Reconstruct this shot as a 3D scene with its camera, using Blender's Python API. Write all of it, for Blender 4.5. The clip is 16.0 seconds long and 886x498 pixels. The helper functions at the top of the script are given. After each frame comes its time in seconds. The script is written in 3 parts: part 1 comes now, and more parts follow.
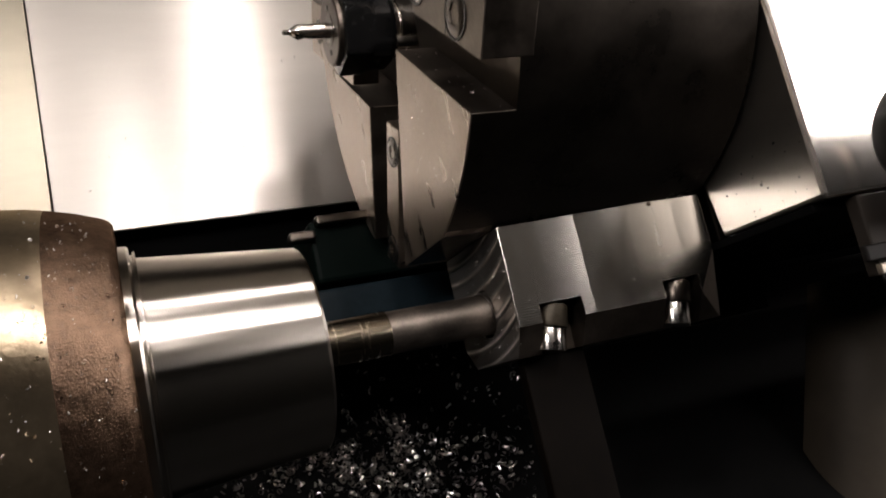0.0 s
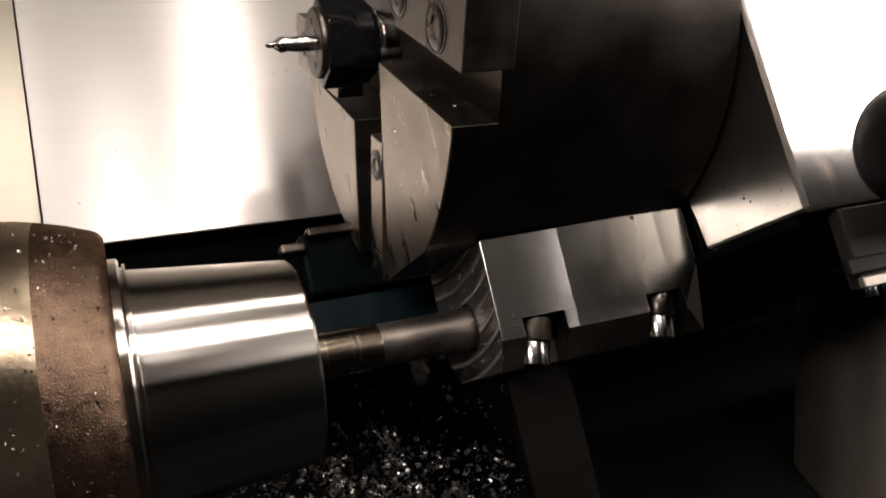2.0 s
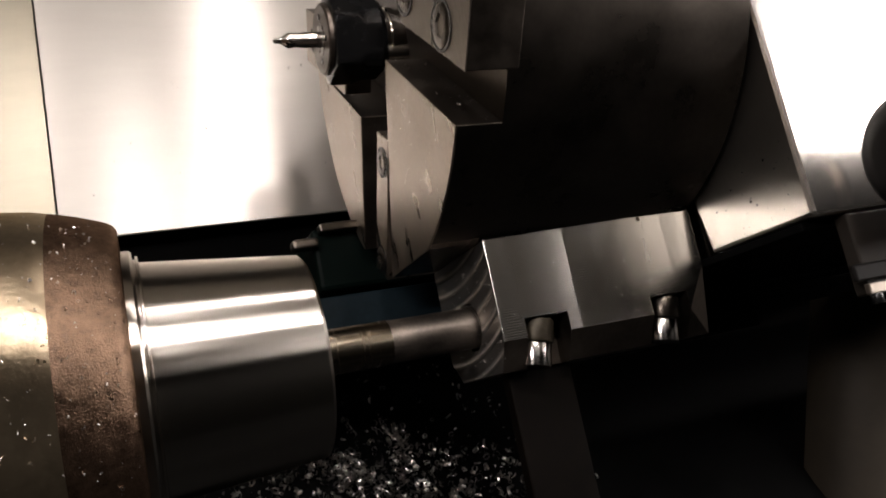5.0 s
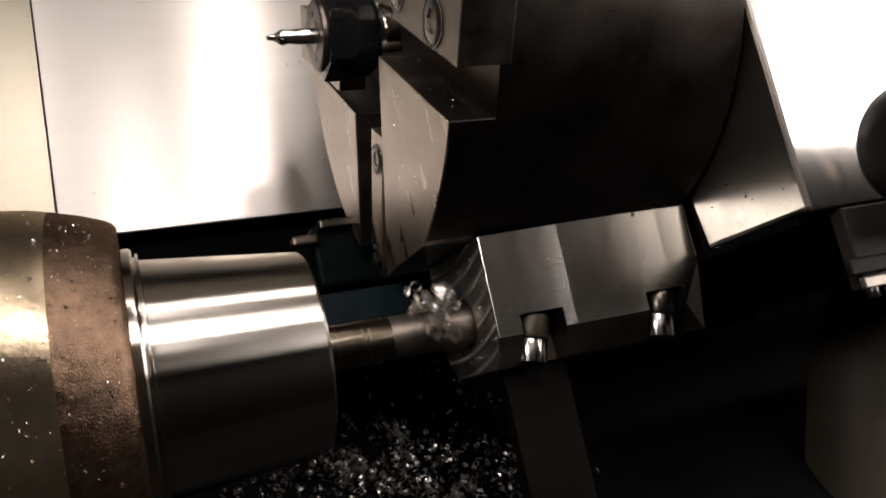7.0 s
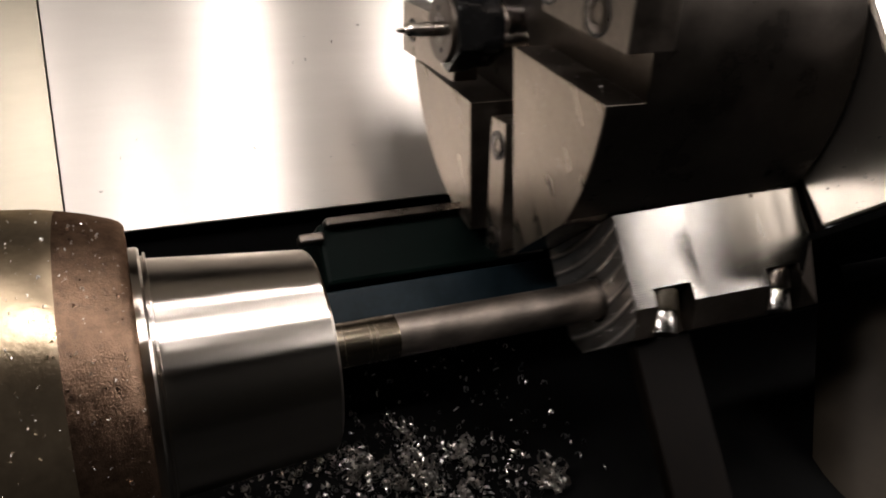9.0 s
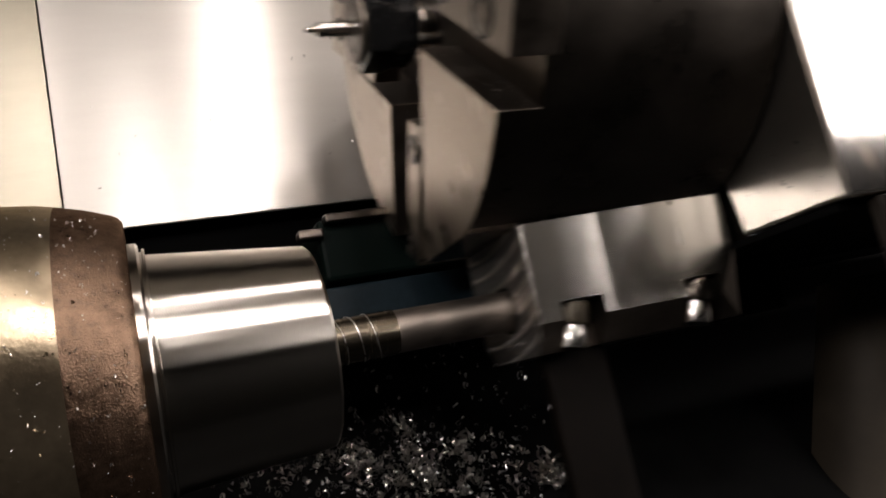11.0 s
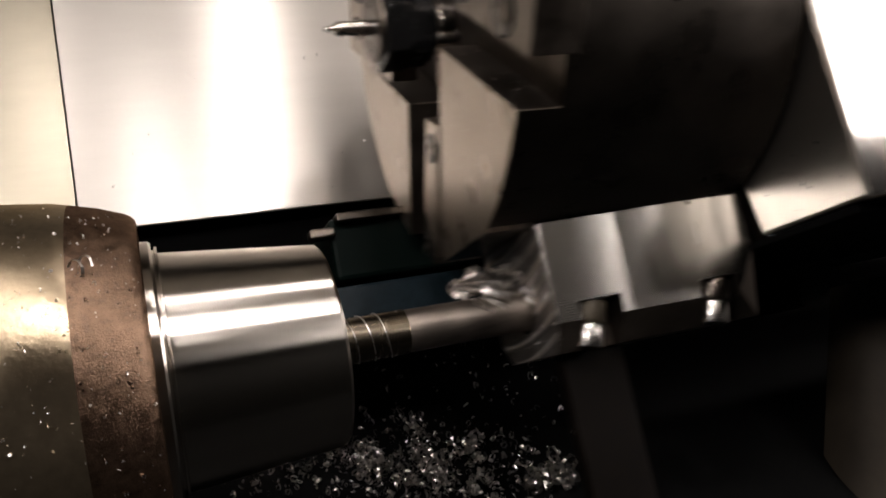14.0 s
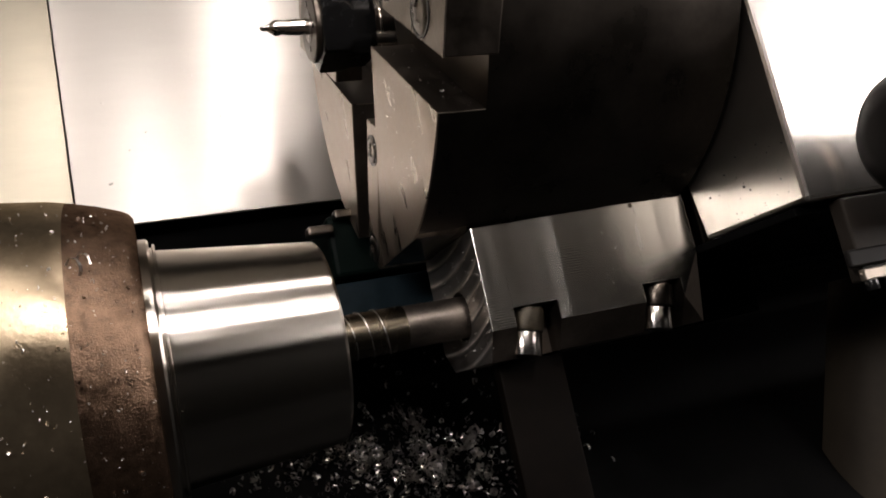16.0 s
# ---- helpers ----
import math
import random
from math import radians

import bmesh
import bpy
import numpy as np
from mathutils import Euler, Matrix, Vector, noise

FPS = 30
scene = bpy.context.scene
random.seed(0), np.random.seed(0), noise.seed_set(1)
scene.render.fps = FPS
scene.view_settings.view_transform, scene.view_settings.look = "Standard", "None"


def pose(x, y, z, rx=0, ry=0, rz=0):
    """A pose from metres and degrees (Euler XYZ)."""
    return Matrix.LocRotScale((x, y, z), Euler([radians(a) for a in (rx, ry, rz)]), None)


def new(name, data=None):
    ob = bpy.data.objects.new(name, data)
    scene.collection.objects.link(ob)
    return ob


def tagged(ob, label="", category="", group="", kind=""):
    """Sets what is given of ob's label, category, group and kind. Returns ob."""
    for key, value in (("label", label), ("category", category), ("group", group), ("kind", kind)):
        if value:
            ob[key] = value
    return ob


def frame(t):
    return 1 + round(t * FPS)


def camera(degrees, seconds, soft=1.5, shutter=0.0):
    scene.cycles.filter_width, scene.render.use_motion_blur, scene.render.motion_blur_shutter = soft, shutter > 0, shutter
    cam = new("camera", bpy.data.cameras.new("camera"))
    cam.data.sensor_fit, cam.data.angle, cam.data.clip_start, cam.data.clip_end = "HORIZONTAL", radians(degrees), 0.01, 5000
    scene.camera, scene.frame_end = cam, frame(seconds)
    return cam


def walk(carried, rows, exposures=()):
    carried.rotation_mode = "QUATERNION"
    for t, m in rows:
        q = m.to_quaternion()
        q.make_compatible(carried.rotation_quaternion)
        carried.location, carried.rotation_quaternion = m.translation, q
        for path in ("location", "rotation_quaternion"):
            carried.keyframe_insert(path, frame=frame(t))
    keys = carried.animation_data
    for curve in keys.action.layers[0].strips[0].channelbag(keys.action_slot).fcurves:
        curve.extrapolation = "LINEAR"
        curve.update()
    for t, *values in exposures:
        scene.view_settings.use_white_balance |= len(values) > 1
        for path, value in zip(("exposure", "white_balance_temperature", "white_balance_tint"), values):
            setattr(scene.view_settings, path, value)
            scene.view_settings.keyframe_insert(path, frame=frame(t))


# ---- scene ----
AXIS_Z = 1.05          # height of the spindle axis
EYE = (0.0, -0.289, 1.292)
cam = camera(57.2, 16.0, soft=1.9, shutter=0.55)
CAMERA_ROWS = [
    (0, 58.153, -4.269, -22.349),
    (0.5, 58.899, -4.539, -22.817),
    (1, 58.825, -4.453, -23.069),
    (1.5, 58.873, -4.668, -23.205),
    (2, 59.052, -4.609, -22.869),
    (2.5, 59.042, -4.569, -23.056),
    (3, 59.062, -4.664, -23.102),
    (3.5, 58.908, -4.616, -22.985),
    (4, 58.711, -4.572, -22.64),
    (4.5, 58.683, -4.972, -22.515),
    (4.7, 58.829, -5.057, -21.726),
    (7, 58.511, -4.701, -21.869),
    (7.5, 58.531, -4.29, -21.805),
    (8, 58.431, -4.286, -21.785),
    (8.5, 58.394, -4.09, -21.694),
    (9, 58.298, -4.322, -21.573),
    (11.5, 58.019, -4.265, -21.653),
    (12, 58.071, -4.195, -21.35),
    (12.5, 58.111, -4.219, -21.147),
    (13, 57.822, -3.816, -21.105),
    (13.5, 57.891, -3.916, -21.254),
    (14, 57.945, -4.131, -20.831),
    (14.5, 57.895, -3.976, -20.94),
    (15, 57.91, -3.935, -20.74),
    (15.5, 57.854, -3.953, -21.142),
    (16, 57.699, -3.959, -21.089),
]

walk(cam, [(t, pose(*EYE, rx, ry, rz)) for t, rx, ry, rz in CAMERA_ROWS])

# ---- world, lamps ----
LATHE = pose(0, 0, AXIS_Z, -45, 0, 0)   # local x: spindle, y: away from the slant, z: up the slant

world = bpy.data.worlds.new("workshop")
scene.world = world
world.use_nodes = True
world.node_tree.nodes["Background"].inputs[0].default_value = (0.55, 0.6, 0.7, 1)
world.node_tree.nodes["Background"].inputs[1].default_value = 0.02
scene.view_settings.exposure = 0.12


def area_lamp(name, x, y, z, sx, sy, watts, colour):
    data = bpy.data.lights.new(name, "AREA")
    data.shape, data.size, data.size_y, data.energy, data.color = "RECTANGLE", sx, sy, watts, colour
    ob = new(name, data)
    ob.matrix_world = pose(x, y, z)
    return ob


WARM = (1.0, 0.915, 0.88)
LAMP_Z = AXIS_Z + 0.56
# lamps under the enclosure roof: x, y, size along x, size along y, watts
for x, y, sx, sy, watts in ((0.170, -0.15, 0.055, 0.035, 0.95), (0.175, 0.16, 0.055, 0.06, 0.45), (-0.36, -0.24, 0.28, 0.09, 3.6), (0.018, -0.09, 0.055, 0.10, 0.65),
                            (-0.11, 0.06, 0.06, 0.06, 0.3), (0.46, 0.08, 0.08, 0.14, 0.9), (0.64, -0.34, 0.03, 0.20, 0.24), (1.10, -0.14, 0.68, 0.76, 25.0)):
    area_lamp("machine_lamp_light", x, y, LAMP_Z, sx, sy, watts, WARM)


# ---- materials ----
def node(nt, kind, **values):
    n = nt.nodes.new(kind)
    for k, v in values.items():
        if k in n.inputs:
            n.inputs[k].default_value = v
    return n


def material(name, colour, rough=0.5, metal=0.0, vary=0.25, scale=40.0, bump=0.0, bump_scale=400.0, stretch=(1, 1, 1), spec=0.5, rough_vary=0.1):
    """Principled material with two scales of noise in colour and roughness, and fine relief."""
    m = bpy.data.materials.new(name)
    m.use_nodes = True
    nt = m.node_tree
    b = nt.nodes["Principled BSDF"]
    b.inputs["Metallic"].default_value = metal
    b.inputs["Specular IOR Level"].default_value = spec
    tc = node(nt, "ShaderNodeTexCoord")
    mp = node(nt, "ShaderNodeMapping", Scale=stretch)
    nt.links.new(tc.outputs["Object"], mp.inputs["Vector"])
    big = node(nt, "ShaderNodeTexNoise", Scale=scale, Detail=6.0, Roughness=0.65)
    fine = node(nt, "ShaderNodeTexNoise", Scale=scale * 11, Detail=3.0)
    for n in (big, fine):
        nt.links.new(mp.outputs[0], n.inputs["Vector"])
    mixv = node(nt, "ShaderNodeMath")
    mixv.operation = "MULTIPLY_ADD"
    mixv.inputs[1].default_value = 0.4
    nt.links.new(fine.outputs["Fac"], mixv.inputs[0])
    nt.links.new(big.outputs["Fac"], mixv.inputs[2])
    ramp = node(nt, "ShaderNodeMapRange")
    ramp.inputs["From Min"].default_value, ramp.inputs["From Max"].default_value = 0.4, 1.0
    ramp.inputs["To Min"].default_value, ramp.inputs["To Max"].default_value = 1 - vary, 1 + vary
    nt.links.new(mixv.outputs[0], ramp.inputs["Value"])
    mul = node(nt, "ShaderNodeVectorMath")
    mul.operation = "SCALE"
    mul.inputs[0].default_value = colour
    nt.links.new(ramp.outputs[0], mul.inputs["Scale"])
    nt.links.new(mul.outputs[0], b.inputs["Base Color"])
    rr = node(nt, "ShaderNodeMapRange")
    rr.inputs["From Min"].default_value, rr.inputs["From Max"].default_value = 0.3, 0.7
    rr.inputs["To Min"].default_value, rr.inputs["To Max"].default_value = max(0.02, rough - rough_vary), min(1, rough + rough_vary)
    nt.links.new(big.outputs["Fac"], rr.inputs["Value"])
    nt.links.new(rr.outputs[0], b.inputs["Roughness"])
    if bump:
        bn = node(nt, "ShaderNodeTexNoise", Scale=bump_scale, Detail=4.0)
        nt.links.new(mp.outputs[0], bn.inputs["Vector"])
        bp = node(nt, "ShaderNodeBump", Strength=bump, Distance=0.0004)
        nt.links.new(bn.outputs["Fac"], bp.inputs["Height"])
        nt.links.new(bp.outputs[0], b.inputs["Normal"])
    return m


def brushed(m, amount, tangent):
    """Brushed or turned finish: the gloss is drawn out across the grain."""
    nt = m.node_tree
    b = nt.nodes["Principled BSDF"]
    b.inputs["Anisotropic"].default_value, b.inputs["Anisotropic Rotation"].default_value = amount, 0.25
    if tangent == "round":
        t = nt.nodes.new("ShaderNodeTangent")
        t.direction_type, t.axis = "RADIAL", "X"
        nt.links.new(t.outputs[0], b.inputs["Tangent"])
    else:
        c = nt.nodes.new("ShaderNodeCombineXYZ")
        for i in range(3):
            c.inputs[i].default_value = tangent[i]
        nt.links.new(c.outputs[0], b.inputs["Tangent"])
    return m


SHEET = brushed(material("brushed_stainless_sheet", (0.66, 0.62, 0.57), 0.33, 0.80, 0.07, 9, 0.0, 300, (0.15, 1, 1), rough_vary=0.04), 0.8, (1, 0, 0))
SHEET_END = brushed(material("stained_stainless_sheet", (0.50, 0.455, 0.36), 0.30, 0.9, 0.12, 9, 0.0, 300, (0.3, 1, 1), rough_vary=0.05), 0.7, (1, 0, 0))
GROUND = brushed(material("ground_steel", (0.60, 0.56, 0.505), 0.285, 1.0, 0.022, 16, 0.0, 900, (6, 0.1, 0.1), rough_vary=0.004), 0.88, "round")


def short_tailed(m, anisotropy=0.0, grime=0.0):
    """Metal whose gloss falls off quickly beside each reflected lamp; grime is the share of dull, dirty surface."""
    nt = m.node_tree
    b = nt.nodes["Principled BSDF"]
    g = nt.nodes.new("ShaderNodeBsdfAnisotropic")
    g.distribution = "BECKMANN"
    g.inputs["Anisotropy"].default_value = anisotropy
    for a, c in (("Base Color", "Color"), ("Roughness", "Roughness"), ("Tangent", "Tangent"), ("Normal", "Normal")):
        if b.inputs[a].links:
            nt.links.new(b.inputs[a].links[0].from_socket, g.inputs[c])
    out = g.outputs[0]
    if grime:
        dull = nt.nodes.new("ShaderNodeBsdfDiffuse")
        nt.links.new(b.inputs["Base Color"].links[0].from_socket, dull.inputs["Color"])
        mix = nt.nodes.new("ShaderNodeMixShader")
        mix.inputs[0].default_value = grime
        nt.links.new(out, mix.inputs[1])
        nt.links.new(dull.outputs[0], mix.inputs[2])
        out = mix.outputs[0]
    nt.links.new(out, nt.nodes["Material Output"].inputs["Surface"])
    nt.nodes.remove(b)
    return m


short_tailed(GROUND, 0.62)
TURNED = brushed(material("turned_steel", (0.20, 0.168, 0.125), 0.26, 1.0, 0.06, 40, 0.0, 900, (8, 1, 1), rough_vary=0.03), 0.6, "round")
MILLED = brushed(material("milled_steel", (0.37, 0.355, 0.33), 0.24, 1.0, 0.12, 25, 0.02, 1200, (3, 1, 0.4), rough_vary=0.05), 0.5, (1, 0, 0))


def ripple(m, pitch, strength):
    """Fine cutter ripple on a milled face, stronger in patches."""
    nt = m.node_tree
    tc = nt.nodes.new("ShaderNodeTexCoord")
    wave = nt.nodes.new("ShaderNodeTexWave")
    wave.bands_direction = "Z"
    wave.inputs["Scale"].default_value = 0.314 / pitch
    wave.inputs["Distortion"].default_value, wave.inputs["Detail Scale"].default_value = 1.2, 12.0
    mask = nt.nodes.new("ShaderNodeTexNoise")
    mask.inputs["Scale"].default_value = 34.0
    gain = nt.nodes.new("ShaderNodeMapRange")
    gain.inputs["From Min"].default_value, gain.inputs["From Max"].default_value = 0.48, 0.62
    mul = nt.nodes.new("ShaderNodeMath")
    mul.operation = "MULTIPLY"
    bump = nt.nodes.new("ShaderNodeBump")
    bump.inputs["Strength"].default_value, bump.inputs["Distance"].default_value = strength, 0.0002
    nt.links.new(tc.outputs["Object"], wave.inputs["Vector"])
    nt.links.new(tc.outputs["Object"], mask.inputs["Vector"])
    nt.links.new(mask.outputs["Fac"], gain.inputs["Value"])
    nt.links.new(wave.outputs["Fac"], mul.inputs[0])
    nt.links.new(gain.outputs[0], mul.inputs[1])
    nt.links.new(mul.outputs[0], bump.inputs["Height"])
    nt.links.new(bump.outputs[0], nt.nodes["Principled BSDF"].inputs["Normal"])
    return m


ripple(MILLED, 0.0012, 0.10)


def cutter_passes(m, edges, tilts):
    """Three cutter passes along x, each dished a little: the face leans from tilts[k][0] to tilts[k][1] across a pass."""
    nt = m.node_tree
    sep = nt.nodes.new("ShaderNodeSeparateXYZ")
    nt.links.new(nt.nodes.new("ShaderNodeTexCoord").outputs["Object"], sep.inputs[0])
    total = None
    for (a, b), (lo, hi) in zip(zip(edges, edges[1:]), tilts):
        lean = nt.nodes.new("ShaderNodeMapRange")
        for k, v in (("From Min", a), ("From Max", b), ("To Min", lo), ("To Max", hi)):
            lean.inputs[k].default_value = v
        nt.links.new(sep.outputs["X"], lean.inputs["Value"])
        inside = nt.nodes.new("ShaderNodeMath")
        inside.operation = "COMPARE"
        inside.inputs[1].default_value, inside.inputs[2].default_value = (a + b) / 2, (b - a) / 2
        nt.links.new(sep.outputs["X"], inside.inputs[0])
        both = nt.nodes.new("ShaderNodeMath")
        both.operation = "MULTIPLY"
        nt.links.new(lean.outputs[0], both.inputs[0])
        nt.links.new(inside.outputs[0], both.inputs[1])
        if total is None:
            total = both.outputs[0]
        else:
            add = nt.nodes.new("ShaderNodeMath")
            nt.links.new(total, add.inputs[0])
            nt.links.new(both.outputs[0], add.inputs[1])
            total = add.outputs[0]
    way = nt.nodes.new("ShaderNodeCombineXYZ")
    nt.links.new(total, way.inputs[0])
    add = nt.nodes.new("ShaderNodeVectorMath")
    nt.links.new(nt.nodes.new("ShaderNodeNewGeometry").outputs["Normal"], add.inputs[0])
    nt.links.new(way.outputs[0], add.inputs[1])
    unit = nt.nodes.new("ShaderNodeVectorMath")
    unit.operation = "NORMALIZE"
    nt.links.new(add.outputs[0], unit.inputs[0])
    bump = nt.nodes["Principled BSDF"].inputs["Normal"].links[0].from_node
    nt.links.new(unit.outputs[0], bump.inputs["Normal"])
    return m


cutter_passes(MILLED, (0.150, 0.2002, 0.2572, 0.285), ((-0.06, 0.025), (-0.065, 0.01), (-0.03, 0.03)))
HOUSING = brushed(material("ground_housing_steel", (0.84, 0.79, 0.72), 0.28, 1.0, 0.05, 25, 0.0, 900, rough_vary=0.012), 0.35, (0, 0.707, -0.707))
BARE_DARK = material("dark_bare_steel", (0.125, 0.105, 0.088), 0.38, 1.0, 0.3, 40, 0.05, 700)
PLATE = material("satin_steel_plate", (0.35, 0.30, 0.248), 0.35, 1.0, 0.28, 30, 0.12, 700, (1, 3.2, 0.9), rough_vary=0.14)
PLATE_DULL = material("oily_steel_plate", (0.24, 0.21, 0.18), 0.40, 1.0, 0.4, 24, 0.1, 700, (1, 3.2, 0.9), rough_vary=0.12)
BLACKED = material("blackened_steel", (0.062, 0.053, 0.045), 0.30, 1.0, 0.25, 30, 0.03, 700, rough_vary=0.06)
SCREW = material("worn_screw_steel", (0.13, 0.115, 0.10), 0.3, 1.0, 0.3, 90)
OXIDE = material("black_oxide", (0.006, 0.006, 0.0062), 0.24, 0.2, 0.3, 60, 0.05, 900)
RUST = material("rusty_cast_iron", (0.128, 0.082, 0.055), 0.37, 1.0, 0.6, 200, 0.7, 1500, rough_vary=0.12)
OILED = material("oil_stained_steel", (0.35, 0.278, 0.188), 0.33, 1.0, 0.35, 22, 0.25, 500, rough_vary=0.08)
short_tailed(RUST, grime=0.07)
short_tailed(OILED, grime=0.05)
DARK = material("dark_enamel", (0.004, 0.004, 0.0036), 0.55, 0.0, 0.3, 20, 0.1, 200, spec=0.05)
GREEN = material("dark_green_enamel", (0.0016, 0.0042, 0.0034), 0.5, 0.0, 0.35, 20, 0.1, 200, spec=0.05)
TEAL = material("blue_grey_way", (0.008, 0.015, 0.020), 0.4, 0.0, 0.5, 25, 0.1, 200, spec=0.2)
BRIGHT = material("polished_steel", (0.75, 0.70, 0.64), 0.16, 1.0, 0.08, 60)
DRILL = material("dull_drill_steel", (0.22, 0.19, 0.163), 0.40, 1.0, 0.42, 70, 0.04, 600, rough_vary=0.06)
FACE = material("face_milled_steel", (0.40, 0.375, 0.35), 0.40, 1.0, 0.2, 40, 0.0, 900)


def cutter_arcs(m, radius, pitch):
    """Arc-shaped feed marks of a face mill on a face across the x axis."""
    nt = m.node_tree
    tc = nt.nodes.new("ShaderNodeTexCoord")
    sep = nt.nodes.new("ShaderNodeSeparateXYZ")
    nt.links.new(tc.outputs["Object"], sep.inputs[0])

    def op(kind, a, b=None):
        n = nt.nodes.new("ShaderNodeMath")
        n.operation = kind
        for k, v in enumerate((a, b)):
            if v is None:
                continue
            if isinstance(v, (int, float)):
                n.inputs[k].default_value = v
            else:
                nt.links.new(v, n.inputs[k])
        return n.outputs[0]

    q = op("ADD", sep.outputs["Y"], -0.020)
    drop = op("SQRT", op("SUBTRACT", radius * radius, op("MULTIPLY", q, q)))
    wave = op("SINE", op("MULTIPLY", op("ADD", sep.outputs["Z"], drop), 2 * math.pi / pitch))
    crest = op("POWER", op("MULTIPLY_ADD", wave, 0.5), 6.0)
    crest.node.inputs[0].links[0].from_node.inputs[2].default_value = 0.5
    b = nt.nodes["Principled BSDF"]
    scale = nt.nodes.new("ShaderNodeVectorMath")
    scale.operation = "SCALE"
    nt.links.new(b.inputs["Base Color"].links[0].from_socket, scale.inputs[0])
    gain = op("MULTIPLY_ADD", crest, 1.0)
    gain.node.inputs[2].default_value = 0.62
    nt.links.new(gain, scale.inputs["Scale"])
    nt.links.new(scale.outputs[0], b.inputs["Base Color"])
    bump = nt.nodes.new("ShaderNodeBump")
    bump.inputs["Strength"].default_value, bump.inputs["Distance"].default_value = 0.9, 0.0014
    nt.links.new(crest, bump.inputs["Height"])
    nt.links.new(bump.outputs[0], nt.nodes["Principled BSDF"].inputs["Normal"])
    return m


FACE = cutter_arcs(FACE, 0.15, 0.0094)
SWARF = material("aluminium_swarf", (0.66, 0.63, 0.60), 0.30, 1.0, 0.15, 200)
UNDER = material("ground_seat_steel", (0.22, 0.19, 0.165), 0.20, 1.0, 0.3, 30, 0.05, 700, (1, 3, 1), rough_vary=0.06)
TRAY = material("oily_black_tray", (0.004, 0.004, 0.004), 0.55, 0.0, 0.5, 14, 0.25, 120, spec=0.03)
# near-black that holds the deep shade of the recess and the housing underside
RECESS = material("recess_shade_black", (0.002, 0.002, 0.002), 0.7, 0.0, 0.4, 20, 0.1, 200, spec=0.02)
CAST = material("dark_oily_casting", (0.014, 0.011, 0.0085), 0.55, 0.1, 0.4, 18, 0.1, 200, spec=0.2)
CAP = material("dark_motor_paint", (0.004, 0.0034, 0.003), 0.5, 0.0, 0.3, 40, 0.05, 500, spec=0.14)
BROWN = material("dark_brown_paint", (0.0034, 0.0024, 0.0018), 0.5, 0.0, 0.6, 14, 0.1, 200, spec=0.06)
HEAD = material("oily_brown_screw_head", (0.036, 0.029, 0.019), 0.45, 0.6, 0.7, 260, 0.2, 900)
SHANK = brushed(material("polished_screw_shank", (0.42, 0.40, 0.38), 0.16, 1.0, 0.1, 60, rough_vary=0.04), 0.9, (1, 0, 0))
FRONT = brushed(material("polished_housing_sheet", (0.78, 0.74, 0.69), 0.25, 1.0, 0.06, 12, 0.0, 300, (1, 1, 0.25), rough_vary=0.03), 0.35, (1, 0, 0))
PANEL = material("grey_cover", (0.038, 0.030, 0.021), 0.62, 0.2, 0.4, 9, 0.03, 200, spec=0.3)
ROOF = material("white_enclosure_paint", (0.62, 0.60, 0.56), 0.5, 0.0, 0.1, 6, 0.05, 200)
WALL = material("grey_enclosure_paint", (0.10, 0.095, 0.09), 0.5, 0.0, 0.2, 6, 0.05, 200)


# ---- mesh helpers ----
def part(name, bm, mat, parent=None, label="", smooth=False):
    me = bpy.data.meshes.new(name)
    bmesh.ops.recalc_face_normals(bm, faces=bm.faces)
    bm.to_mesh(me)
    bm.free()
    me.materials.append(mat)
    if smooth:
        me.shade_smooth()
        me.set_sharp_from_angle(angle=radians(35))
    ob = new(name, me)
    ob.parent = parent
    if label:
        ob["label"] = label
    return ob


def thing(name, label, category, group="", kind="", m=LATHE):
    ob = new(name)
    ob.matrix_world = m
    return tagged(ob, label, category, group, kind)


def bevelled(bm, width, segments=2):
    edges = [e for e in bm.edges if len(e.link_faces) == 2 and e.calc_face_angle(0) > radians(25)]
    bmesh.ops.bevel(bm, geom=edges, offset=width, segments=segments, profile=0.5, affect="EDGES")
    return bm


def prism(bm, outline, x0, x1):
    """A solid from an outline in the (y, z) plane, drawn out along x."""
    a = [bm.verts.new((x0, q, p)) for q, p in outline]
    b = [bm.verts.new((x1, q, p)) for q, p in outline]
    bm.faces.new(a)
    bm.faces.new(b[::-1])
    for i in range(len(a)):
        j = (i + 1) % len(a)
        bm.faces.new((a[i], b[i], b[j], a[j]))
    return bm


def prism_bm(outline, x0, x1, bevel=0.0):
    bm = prism(bmesh.new(), outline, x0, x1)
    bmesh.ops.recalc_face_normals(bm, faces=bm.faces)
    return bevelled(bm, bevel) if bevel else bm


def box_bm(x0, x1, q0, q1, p0, p1, bevel=0.001):
    return prism_bm([(q0, p0), (q1, p0), (q1, p1), (q0, p1)], x0, x1, bevel)


def turned_bm(profile, q=0.0, p=0.0, n=96, close=True):
    """A solid of revolution round the x axis through (q, p); profile rows are x, radius."""
    bm = bmesh.new()
    rings = []
    for x, r in profile:
        rings.append([bm.verts.new((x, q + r * math.cos(2 * math.pi * i / n), p + r * math.sin(2 * math.pi * i / n))) for i in range(n)])
    for a, b in zip(rings, rings[1:]):
        for i in range(n):
            j = (i + 1) % n
            bm.faces.new((a[i], b[i], b[j], a[j]))
    if close:
        bm.faces.new(rings[0])
        bm.faces.new(rings[-1][::-1])
    return bm


